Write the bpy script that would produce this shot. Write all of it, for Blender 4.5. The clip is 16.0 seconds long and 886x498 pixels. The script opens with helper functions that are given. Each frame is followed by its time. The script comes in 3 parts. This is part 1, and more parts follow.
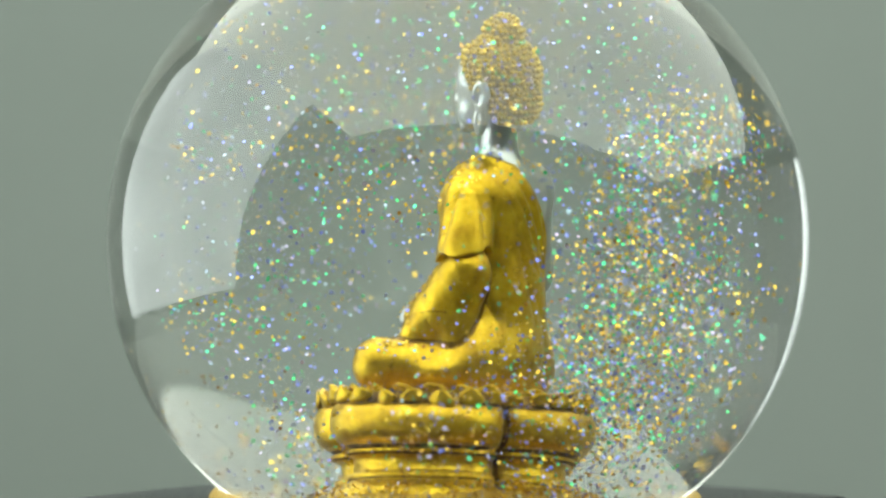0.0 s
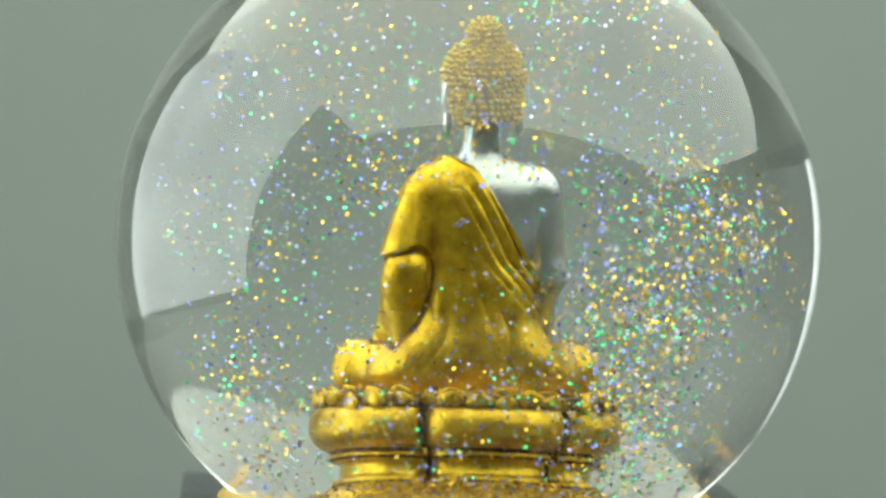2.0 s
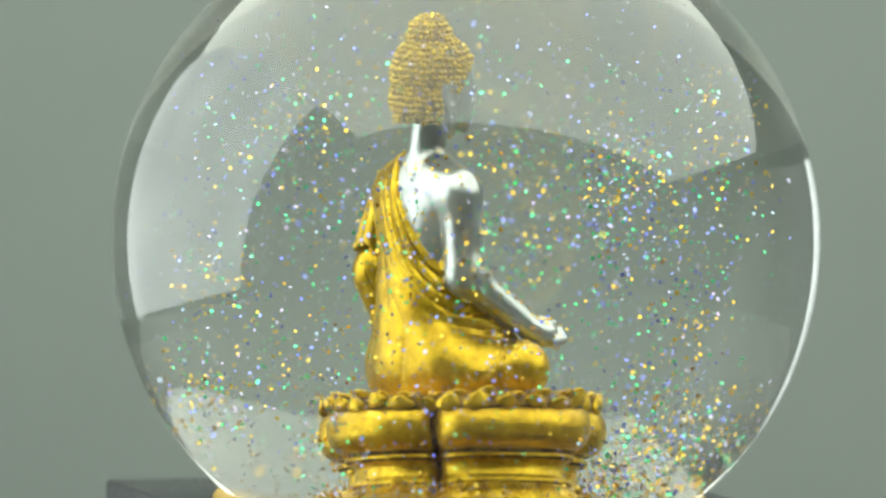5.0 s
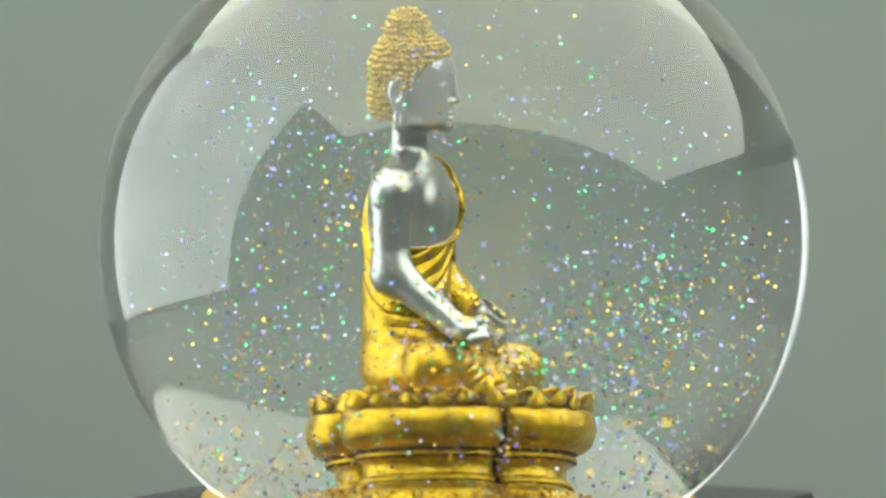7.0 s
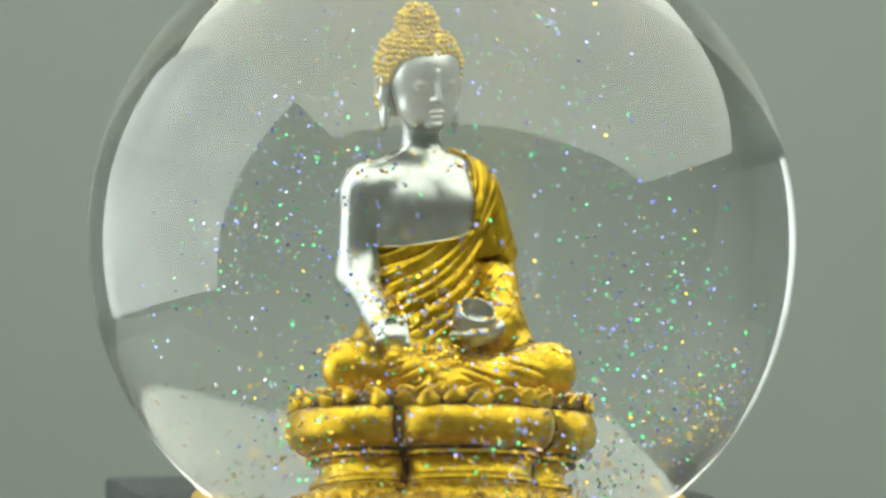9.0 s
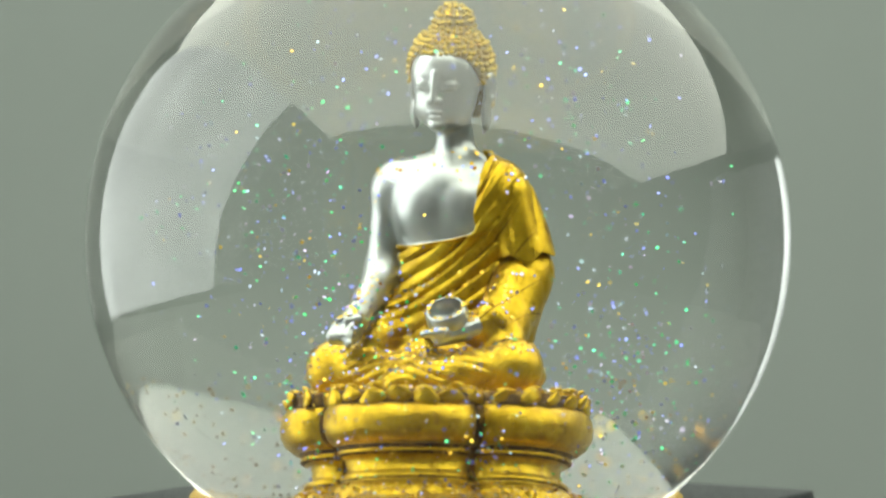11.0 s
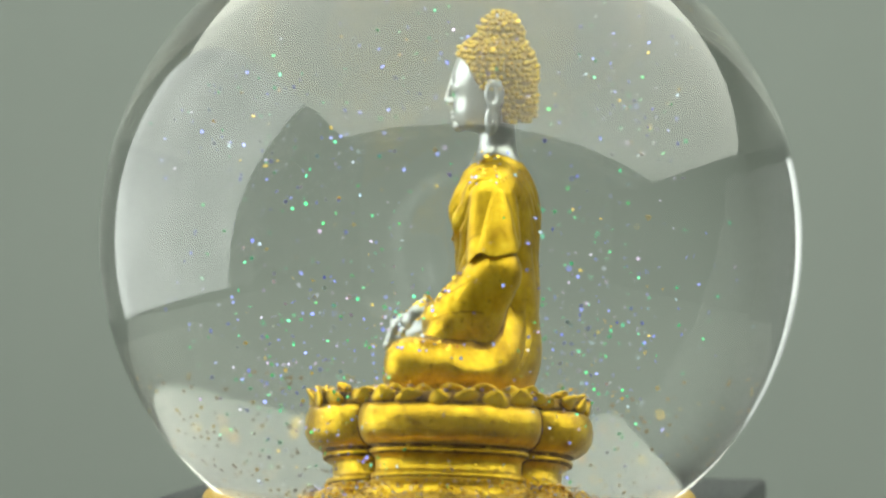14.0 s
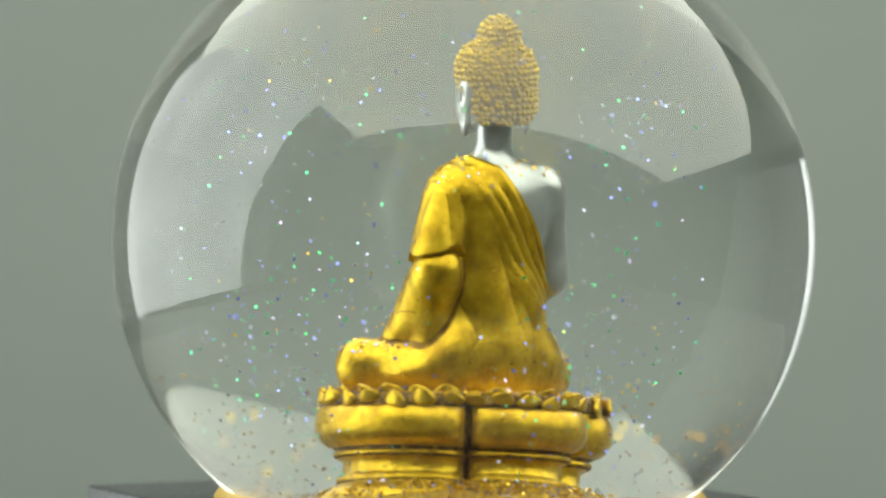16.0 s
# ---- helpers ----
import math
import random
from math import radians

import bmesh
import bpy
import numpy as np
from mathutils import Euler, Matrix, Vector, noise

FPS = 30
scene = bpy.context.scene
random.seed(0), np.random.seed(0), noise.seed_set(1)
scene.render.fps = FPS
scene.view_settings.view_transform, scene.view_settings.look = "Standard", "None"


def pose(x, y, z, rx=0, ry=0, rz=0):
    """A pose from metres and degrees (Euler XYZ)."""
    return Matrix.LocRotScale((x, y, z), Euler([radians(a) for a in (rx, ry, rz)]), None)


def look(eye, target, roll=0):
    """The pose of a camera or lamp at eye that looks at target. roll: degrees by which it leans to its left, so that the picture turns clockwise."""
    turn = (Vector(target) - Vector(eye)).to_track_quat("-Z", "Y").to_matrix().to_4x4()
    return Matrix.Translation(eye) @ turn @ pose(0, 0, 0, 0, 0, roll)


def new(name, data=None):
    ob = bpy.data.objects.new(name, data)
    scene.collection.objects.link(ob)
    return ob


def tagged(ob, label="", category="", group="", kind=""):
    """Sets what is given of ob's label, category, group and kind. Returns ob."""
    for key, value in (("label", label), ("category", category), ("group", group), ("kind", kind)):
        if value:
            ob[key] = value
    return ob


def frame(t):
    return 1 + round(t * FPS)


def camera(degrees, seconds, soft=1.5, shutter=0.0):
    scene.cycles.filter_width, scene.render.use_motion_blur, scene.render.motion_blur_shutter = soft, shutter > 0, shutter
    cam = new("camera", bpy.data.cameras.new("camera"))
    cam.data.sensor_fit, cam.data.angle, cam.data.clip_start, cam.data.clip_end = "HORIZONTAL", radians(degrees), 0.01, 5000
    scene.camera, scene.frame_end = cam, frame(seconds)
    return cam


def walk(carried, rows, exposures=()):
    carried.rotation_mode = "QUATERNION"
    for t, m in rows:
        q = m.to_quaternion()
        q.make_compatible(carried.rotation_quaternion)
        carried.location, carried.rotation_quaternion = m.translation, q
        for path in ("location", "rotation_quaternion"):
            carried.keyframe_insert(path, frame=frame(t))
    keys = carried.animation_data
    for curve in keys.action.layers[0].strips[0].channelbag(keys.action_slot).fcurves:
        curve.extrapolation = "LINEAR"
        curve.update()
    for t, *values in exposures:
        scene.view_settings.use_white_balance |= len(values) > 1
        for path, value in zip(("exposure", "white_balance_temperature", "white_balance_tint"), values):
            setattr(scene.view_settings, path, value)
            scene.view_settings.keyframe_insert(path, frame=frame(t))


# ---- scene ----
OMEGA = 23.90            # turntable speed, degrees per second, clockwise from above
FRONT = 10.03            # second at which the statue faces the lens
SECONDS = 16.0
PIT = radians(1.394)
cam = camera(15.985, SECONDS, soft=2.6)
cam.data.dof.use_dof = True
cam.data.dof.focus_distance = 0.444
cam.data.dof.aperture_fstop = 11.5
EYE = Vector((-0.0015, -0.450, 0.0467))
AIM = EYE + Vector((0, math.cos(PIT), -math.sin(PIT)))
walk(cam, [(0.0, look(EYE, AIM, 0.54)), (SECONDS, look(EYE, AIM, 0.54))],
     exposures=[(0.0, 0.0, 6330, 7), (4.0, 0.0, 6350, 7.5), (9.0, 0.0, 6500, 9), (SECONDS, 0.0, 6550, 10)])

# ---- world: a dim closed studio room round the set ----
world = bpy.data.worlds.new("studio_room")
scene.world = world
world.use_nodes = True
world.node_tree.nodes["Background"].inputs[0].default_value = (0.80, 0.88, 0.80, 1)
world.node_tree.nodes["Background"].inputs[1].default_value = 0.03

GR = 0.050               # glass radius
GI = 0.0410              # inner radius, where the water begins
GC = Vector((-0.00205, -0.00045, 0.0374))   # globe centre in the turntable's space
NW = 1.333               # water
K = GR / 622 / NW        # statue module


# ---- materials ----
def material(name):
    m = bpy.data.materials.new(name)
    m.use_nodes = True
    nt = m.node_tree
    return m, nt, nt.nodes["Principled BSDF"]


def noise_tex(nt, scale, detail=4.0, rough=0.55, coord="Object"):
    tc = nt.nodes.new("ShaderNodeTexCoord")
    n = nt.nodes.new("ShaderNodeTexNoise")
    n.inputs["Scale"].default_value = scale
    n.inputs["Detail"].default_value = detail
    n.inputs["Roughness"].default_value = rough
    nt.links.new(tc.outputs[coord], n.inputs["Vector"])
    return n


def ramp(nt, src, stops):
    r = nt.nodes.new("ShaderNodeValToRGB")
    el = r.color_ramp.elements
    while len(el) < len(stops):
        el.new(0.5)
    for e, (p, c) in zip(el, stops):
        e.position, e.color = p, (*c, 1)
    nt.links.new(src, r.inputs[0])
    return r


def bump(nt, bsdf, src, strength, dist):
    b = nt.nodes.new("ShaderNodeBump")
    b.inputs["Strength"].default_value = strength
    b.inputs["Distance"].default_value = dist
    nt.links.new(src, b.inputs["Height"])
    nt.links.new(b.outputs[0], bsdf.inputs["Normal"])


def surface(name, stops, scale, rough=(0.4, 0.6), metal=0.0, fine=0.0, bump_d=0.0, coord="Object", bump_s=0.6):
    """A mottled surface: colour ramp on coarse noise, roughness and relief on fine noise."""
    m, nt, b = material(name)
    n1 = noise_tex(nt, scale, 5.0, 0.6, coord)
    c = ramp(nt, n1.outputs["Fac"], stops)
    nt.links.new(c.outputs[0], b.inputs["Base Color"])
    n2 = noise_tex(nt, fine or scale * 6, 3.0, 0.6, coord)
    mr = nt.nodes.new("ShaderNodeMapRange")
    mr.inputs["From Min"].default_value, mr.inputs["From Max"].default_value = 0.3, 0.7
    mr.inputs["To Min"].default_value, mr.inputs["To Max"].default_value = rough
    nt.links.new(n2.outputs["Fac"], mr.inputs["Value"])
    nt.links.new(mr.outputs[0], b.inputs["Roughness"])
    b.inputs["Metallic"].default_value = metal
    if bump_d:
        bump(nt, b, n2.outputs["Fac"], bump_s, bump_d)
    return m


GOLD = surface("gold_paint", [(0.28, (0.29, 0.165, 0.008)), (0.45, (0.43, 0.270, 0.011)), (0.58, (0.53, 0.345, 0.015)), (0.75, (0.64, 0.45, 0.035))],
               420, (0.25, 0.44), 0.88, 2600, 0.00012)
HAIR = surface("hair_gold", [(0.3, (0.34, 0.21, 0.010)), (0.55, (0.54, 0.37, 0.018)), (0.8, (0.66, 0.48, 0.045))],
               700, (0.30, 0.42), 0.75, 4000, 0.00004)
# brown wash of the grooves, also painted shade on the rim behind the petals
WASH_AND_SHADE = surface("wash_and_petal_shade", [(0.3, (0.045, 0.020, 0.005)), (0.5, (0.14, 0.07, 0.010)), (0.7, (0.42, 0.25, 0.02))],
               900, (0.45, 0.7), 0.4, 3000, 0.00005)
SILVER = surface("silver_paint", [(0.3, (0.38, 0.40, 0.385)), (0.6, (0.43, 0.45, 0.435)), (0.8, (0.47, 0.49, 0.48))],
                 500, (0.30, 0.38), 0.90, 2500)
# robe creases: brown wash, deepened as shade painted into the folds
FOLD_SHADE = surface("shaded_wash_gold", [(0.3, (0.11, 0.05, 0.005)), (0.5, (0.19, 0.10, 0.007)), (0.7, (0.32, 0.19, 0.012))],
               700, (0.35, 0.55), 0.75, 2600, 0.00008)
# darker hair gold: brown wash and painted shade between the curls
CURL_SHADE = surface("shaded_hair_gold", [(0.3, (0.12, 0.065, 0.008)), (0.6, (0.22, 0.135, 0.013)), (0.8, (0.32, 0.20, 0.025))],
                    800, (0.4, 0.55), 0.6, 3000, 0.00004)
BLACK = surface("black_lacquer", [(0.3, (0.010, 0.011, 0.014)), (0.7, (0.022, 0.023, 0.027))], 60, (0.25, 0.4), 0.0, 900, 0.00003)
WALL = surface("backdrop_paper", [(0.3, (0.224, 0.250, 0.233)), (0.7, (0.247, 0.275, 0.256))], 2.2, (0.85, 0.95), 0.0, 60, 0.0008)
TABLE = surface("table_laminate", [(0.3, (0.085, 0.09, 0.082)), (0.7, (0.12, 0.125, 0.115))], 3.0, (0.45, 0.6), 0.0, 300, 0.0001)
ROOM = surface("room_paint", [(0.3, (0.17, 0.18, 0.17)), (0.7, (0.21, 0.22, 0.21))], 1.4, (0.8, 0.95), 0.0, 40, 0.001)
METAL = surface("frame_metal", [(0.3, (0.05, 0.05, 0.05)), (0.7, (0.09, 0.09, 0.09))], 30, (0.35, 0.5), 0.6, 300, 0.0001)
SILT = surface("settled_glitter", [(0.30, (0.18, 0.09, 0.01)), (0.48, (0.55, 0.35, 0.04)), (0.58, (0.40, 0.25, 0.05)), (0.72, (0.65, 0.48, 0.14))],
               2600, (0.25, 0.5), 0.7, 5000, 0.0004)


def glass(name, ior, tint=(1, 1, 1)):
    m, nt, b = material(name)
    nt.nodes.remove(b)
    g = nt.nodes.new("ShaderNodeBsdfGlass")
    g.inputs["Color"].default_value = (*tint, 1)
    g.inputs["Roughness"].default_value = 0.0
    g.inputs["IOR"].default_value = ior
    nt.links.new(g.outputs[0], nt.nodes["Material Output"].inputs[0])
    return m


GLASS = glass("clear_glass", 1.5, (1.0, 1.0, 1.0))
WATER = glass("water", NW / 1.5, (0.995, 1.0, 0.99))


def glow(name, colour, strength, uneven=0.25, scale=1.5, fade=None, axis=0):
    m, nt, b = material(name)
    nt.nodes.remove(b)
    e = nt.nodes.new("ShaderNodeEmission")
    n = noise_tex(nt, scale, 2.0)
    c = ramp(nt, n.outputs["Fac"], [(0.3, tuple(v * (1 - uneven) for v in colour)), (0.7, colour)])
    nt.links.new(c.outputs[0], e.inputs[0])
    e.inputs[1].default_value = strength
    if fade:                                     # cloth lit from one end
        tc, sx, mr = (nt.nodes.new("ShaderNode" + k) for k in ("TexCoord", "SeparateXYZ", "MapRange"))
        nt.links.new(tc.outputs["Object"], sx.inputs[0])
        nt.links.new(sx.outputs[axis], mr.inputs["Value"])
        for key, v in zip(("From Min", "From Max", "To Min", "To Max"), fade):
            mr.inputs[key].default_value = v * (strength if key.startswith("To") else 1)
        nt.links.new(mr.outputs[0], e.inputs[1])
    nt.links.new(e.outputs[0], nt.nodes["Material Output"].inputs[0])
    return m


PANEL_L = glow("side_diffuser_cloth", (0.93, 1.0, 0.96), 4.9, 0.34, 3.4, fade=(-0.15, 0.62, 1.0, 0.58), axis=1)
PANEL_T = glow("top_diffuser_cloth", (0.95, 1.0, 0.87), 4.2, 0.12, 1.0, fade=(-0.6, 1.9, 1.0, 0.72))


# ---- mesh helpers ----
def part(name, bm, mat, parent=None, label="", smooth=True):
    me = bpy.data.meshes.new(name)
    bm.to_mesh(me)
    bm.free()
    for m in (mat if isinstance(mat, (list, tuple)) else [mat]):
        me.materials.append(m)
    for p in me.polygons:
        p.use_smooth = smooth
    ob = new(name, me)
    ob.parent = parent
    if label:
        tagged(ob, label)
    return ob


def box(x0, x1, y0, y1, z0, z1, bevel=0.0, seg=2):
    bm = bmesh.new()
    bmesh.ops.create_cube(bm, size=1.0)
    for v in bm.verts:
        v.co = Vector((x0 + (v.co.x + .5) * (x1 - x0), y0 + (v.co.y + .5) * (y1 - y0), z0 + (v.co.z + .5) * (z1 - z0)))
    if bevel:
        bmesh.ops.bevel(bm, geom=bm.edges[:], offset=bevel, segments=seg, profile=0.5, affect="EDGES")
    return bm


def lathe(profile, n=96, shape=None, close=True):
    """A turned form: profile of (radius, z); shape(angle) scales the radius."""
    bm = bmesh.new()
    rings = []
    for r, z in profile:
        ring = []
        for i in range(n):
            a = 2 * math.pi * i / n
            k = r * (shape(a) if shape else 1)
            ring.append(bm.verts.new((k * math.cos(a), k * math.sin(a), z)))
        rings.append(ring)
    for a, b in zip(rings, rings[1:]):
        for i in range(n):
            bm.faces.new((a[i], a[(i + 1) % n], b[(i + 1) % n], b[i]))
    if close:
        bm.faces.new(rings[0][::-1])
        bm.faces.new(rings[-1])
    bmesh.ops.recalc_face_normals(bm, faces=bm.faces[:])
    return bm


# ---- the studio: backdrop, table, room ----
def build_setting():
    bm = box(-2.2, 2.2, 1.10, 1.13, -0.9, 1.7, 0.004)
    tagged(part("backdrop", bm, WALL, label="smooth plain grey paper backdrop, slightly uneven"), category="backdrop", kind="structure")
    top = new("table")
    tagged(top, "grey laminate table carrying the turntable and globe", "table")
    part("tabletop", box(-0.30, 0.30, -0.22, 0.24, -0.070, -0.046, 0.003), TABLE, top)
    for x in (-0.26, 0.26):
        for y in (-0.18, 0.20):
            part("leg", box(x - .02, x + .02, y - .02, y + .02, -0.80, -0.0705, 0.003), METAL, top)
    bm = box(-3, 3.2, -2.5, 2.5, -0.82, -0.80)
    tagged(part("floor", bm, ROOM, label="dull grey studio floor", smooth=False), category="floor", kind="structure")
    for name, dims in (("wall_west", (-3.06, -3.0, -2.56, 2.56, -0.82, 2.2)), ("wall_east", (3.2, 3.26, -2.56, 2.56, -0.82, 2.2)),
                       ("wall_south", (-3.0, 3.2, -2.56, -2.5, -0.82, 2.2)), ("wall_north", (-3.0, 3.2, 2.5, 2.56, -0.82, 2.2))):
        tagged(part(name, box(*dims), ROOM, label="dull grey painted studio wall", smooth=False), category="wall", kind="structure")
    tagged(part("ceiling", box(-3.06, 3.26, -2.56, 2.56, 2.2, 2.26), ROOM, label="dull grey painted studio ceiling", smooth=False), category="ceiling", kind="structure")


def build_lights():
    side = new("side_diffuser")
    tagged(side, "tall glowing white cloth light panel beside the globe", "light panel")
    x = -0.60
    bm = bmesh.new()
    # cloth outline: slanting front edge, arched top towards the back
    pts = [(-0.18, -0.10), (0.62, -0.135), (0.62, 0.38), (0.55, 0.46), (0.44, 0.52), (0.24, 0.58), (0.04, 0.61), (-0.14, 0.625), (-0.36, 0.632), (-0.30, 0.42), (-0.225, 0.12)]
    a = [bm.verts.new((x, y, z)) for y, z in pts]
    b = [bm.verts.new((x - 0.004, y, z)) for y, z in pts]
    bm.faces.new(a)
    bm.faces.new(b[::-1])
    for i in range(len(pts)):
        j = (i + 1) % len(pts)
        bm.faces.new((a[i], b[i], b[j], a[j]))
    bmesh.ops.recalc_face_normals(bm, faces=bm.faces[:])
    part("diffuser_cloth", bm, PANEL_L, side, smooth=False)
    part("stand", box(x - 0.05, x - 0.02, 0.3, 0.33, -0.80, 0.5, 0.004), METAL, side)
    over = new("overhead_diffuser")
    tagged(over, "large glowing white cloth light panel hung over the table", "light panel")
    bm = bmesh.new()
    pts = [(-0.585, -0.73), (1.85, -0.73), (1.85, 0.78), (-0.98, 0.78), (-0.98, -0.34), (-0.60, -0.37)]
    a = [bm.verts.new((x, y, 0.640)) for x, y in pts]
    b = [bm.verts.new((x, y, 0.645)) for x, y in pts]
    bm.faces.new(a)
    bm.faces.new(b[::-1])
    for i in range(len(pts)):
        j = (i + 1) % len(pts)
        bm.faces.new((a[i], b[i], b[j], a[j]))
    bmesh.ops.recalc_face_normals(bm, faces=bm.faces[:])
    part("diffuser_cloth", bm, PANEL_T, over, smooth=False)
    part("frame", box(-0.58, 1.86, -0.72, 0.79, 0.655, 0.675, 0.004), METAL, over)


build_setting()
build_lights()

# ---- the globe on its turntable ----
globe = new("snow_globe")
tagged(globe, "glass water globe with gold and silver seated statue on black base", "snow globe")
turntable = new("turntable")
tagged(turntable, "round dark display turntable under the globe's base", "turntable")
part("platter", lathe([(0.050, -0.0455), (0.056, -0.045), (0.0575, -0.043), (0.0575, -0.036), (0.056, -0.0345)]), METAL, turntable)


def build_base():
    yaw = Matrix.Translation((GC.x, GC.y, 0)) @ pose(0, 0, 0, 0, 0, -7.9)
    h = 0.0575 / math.sqrt(2)
    bm = box(-h, h, -h, h, -0.0340, 0.0, 0.0006, 3)
    bm.transform(yaw)
    ob = part("base", bm, BLACK, globe, "square black lacquered block with crisp edges")
    # collar of clear glue where the glass enters the block
    r0 = math.sqrt(GR ** 2 - GC.z ** 2)
    bm = lathe([(r0 - .001, 0.0001), (r0 + .0022, 0.0001), (r0 + .0020, 0.0006), (r0 + .0008, 0.0018), (r0 + 0.0004, 0.0016)], close=False)
    bm.transform(Matrix.Translation((GC.x, GC.y, 0)))
    part("glue_collar", bm, SILT, globe, "gold-stained seam round the foot of the glass")


def build_glass():
    bm = bmesh.new()
    bmesh.ops.create_uvsphere(bm, u_segments=192, v_segments=128, radius=GR)
    bm.transform(Matrix.Translation(GC - Vector((0, 0, 0.0004))) @ Matrix.Diagonal((1.004, 1.004, 0.969, 1)))
    g = part("glass_ball", bm, GLASS, globe, "clear blown glass ball")
    g.visible_shadow = False
    bm = bmesh.new()
    bmesh.ops.create_uvsphere(bm, u_segments=192, v_segments=128, radius=GI)
    bm.transform(Matrix.Translation(GC - Vector((0, 0, 0.0004))) @ Matrix.Diagonal((1.004, 1.004, 0.969, 1)))
    w = part("water", bm, WATER, globe, "clear water filling the glass ball")
    w.visible_shadow = False


build_base()
build_glass()


# ---- pedestal ----
def lobes(a):
    """Plan of the pedestal: four rounded arms, notched on the diagonals; 1 = 280 modules."""
    d = (math.degrees(a) + 90) % 360          # from the front
    best = None
    for mid, half, out in ((359.5, 45.5, 258), (95.5, 50.5, 281), (185.5, 39.5, 258), (269.5, 44.5, 281)):
        u = abs((d - mid + 180) % 360 - 180) / half
        if u <= 1:
            best = 192 + (out - 192) * (1 - u ** 3.2) ** 0.5
    return (best or 192) / 280


def zz(y):
    """Height in the globe of a level counted downwards in modules (420 is the centre)."""
    return GC.z + (420 - y) * K * 1.045


def build_pedestal():
    prof = [(0.2, 688), (0.90, 688), (0.935, 694), (0.93, 706), (0.94, 712), (0.965, 716), (0.99, 726), (1.0, 742), (0.995, 757), (0.965, 772), (0.92, 781), (0.875, 785),
            (0.845, 788), (0.84, 791), (0.868, 793), (0.868, 799), (0.84, 803), (0.80, 807), (0.795, 816), (0.795, 830), (0.81, 835), (0.845, 838), (0.848, 846), (0.83, 849),
            (0.86, 853), (0.92, 862), (0.96, 875), (0.99, 892), (1.0, 910), (1.0, 1000)]
    prof = [(r * 280 * K, zz(y)) for r, y in prof]
    lean = Matrix.Translation((GC.x, GC.y, zz(700))) @ pose(0, 0, 0, -1.6) @ Matrix.Translation((0, 0, -zz(700)))

    def tier(name, first, last, parent, label):
        bm = lathe(prof[first:last], 360, lobes)
        for f in bm.faces:
            c = f.calc_center_median()
            y = 420 - (c.z - GC.z) / K / 1.045
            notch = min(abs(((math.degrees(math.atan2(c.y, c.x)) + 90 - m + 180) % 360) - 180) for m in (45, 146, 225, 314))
            # grooves get the wash; the rim's side is coloured dark as petal shade
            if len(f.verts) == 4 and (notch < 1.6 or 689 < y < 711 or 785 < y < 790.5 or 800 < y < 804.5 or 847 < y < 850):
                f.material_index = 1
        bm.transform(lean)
        return part(name, bm, [GOLD, WASH_AND_SHADE], parent, label)

    ob = tier("pedestal", 21, len(prof), globe, "gold-painted cross-shaped pedestal with brown wash in its grooves")
    tier("waist", 11, 22, ob, "narrow stepped gold waist of the pedestal")
    tier("band", 4, 12, ob, "bulging gold band with dark notches")
    tier("rim", 0, 5, ob, "gold rim under the lotus petals, its side coloured dark as petal shade")
    # lotus petals round the rim, two rows
    bm = bmesh.new()
    bmesh.ops.create_uvsphere(bm, u_segments=12, v_segments=8, radius=1.0)
    for v in bm.verts:
        x, y, z = v.co
        tip = max(0.0, z)
        v.co = Vector((x * 27 * (1 - 0.30 * tip), y * 7 - tip ** 2 * 6 + 5 * x * x, z * 14 - 3 * x * x)) * K
    me = bpy.data.meshes.new("petal")
    bm.to_mesh(me)
    bm.free()
    me.materials.append(GOLD)
    for p in me.polygons:
        p.use_smooth = True
    rnd = random.Random(4)
    for row, (rr, y, tip) in enumerate(((0.95, 699, 6), (0.89, 689, 20))):
        n = 30 if row == 0 else 28
        for i in range(n):
            a = 2 * math.pi * (i + 0.5 * row) / n
            r = rr * 280 * lobes(a) * K
            p = new("petal", me)
            p.parent = ob
            p.matrix_basis = lean @ pose(r * math.cos(a), r * math.sin(a), zz(y) + rnd.uniform(-4, 4) * K) @ \
                pose(0, 0, 0, 0, 0, math.degrees(a) + 90 + rnd.uniform(-16, 16)) @ pose(0, 0, 0, tip + rnd.uniform(-18, 18), rnd.uniform(-16, 16), 0) @ Matrix.Diagonal((rnd.uniform(0.8, 1.15), 1, rnd.uniform(0.85, 1.3), 1))
    # floor of the globe and the drift of settled glitter
    bm = lathe([(0.0195, 0.0006), (0.0210, 0.0010), (0.0205, 0.0030), (0.0190, 0.0055), (0.0172, 0.0076), (0.0150, 0.0087), (0.012, 0.0090)], 128)
    for v in bm.verts:
        v.co.z += 0.0007 * noise.noise(v.co * 300) + 0.0003 * noise.noise(v.co * 1200)
    bm.transform(Matrix.Translation((GC.x, GC.y, 0)))
    part("glitter_drift", bm, SILT, globe, "mound of settled gold glitter on the globe's floor")
    return ob


pedestal = build_pedestal()


# ---- statue: one body from blended rounded solids ----
def ellipsoid(P, c, r):
    q = (P - np.array(c, np.float32)) / np.array(r, np.float32)
    k0 = np.sqrt((q ** 2).sum(-1))
    k1 = np.sqrt(((q / np.array(r, np.float32)) ** 2).sum(-1)) + 1e-9
    return k0 * (k0 - 1) / k1


def limb(P, a, b, ra, rb):
    a, b = np.array(a, np.float32), np.array(b, np.float32)
    ab = b - a
    h = np.clip(((P - a) @ ab) / (ab @ ab), 0, 1)
    return np.sqrt(((P - a - h[..., None] * ab) ** 2).sum(-1)) - (ra + (rb - ra) * h)


def blend(a, b, k):
    h = np.clip(0.5 + 0.5 * (b - a) / k, 0, 1)
    return b + (a - b) * h - k * h * (1 - h)


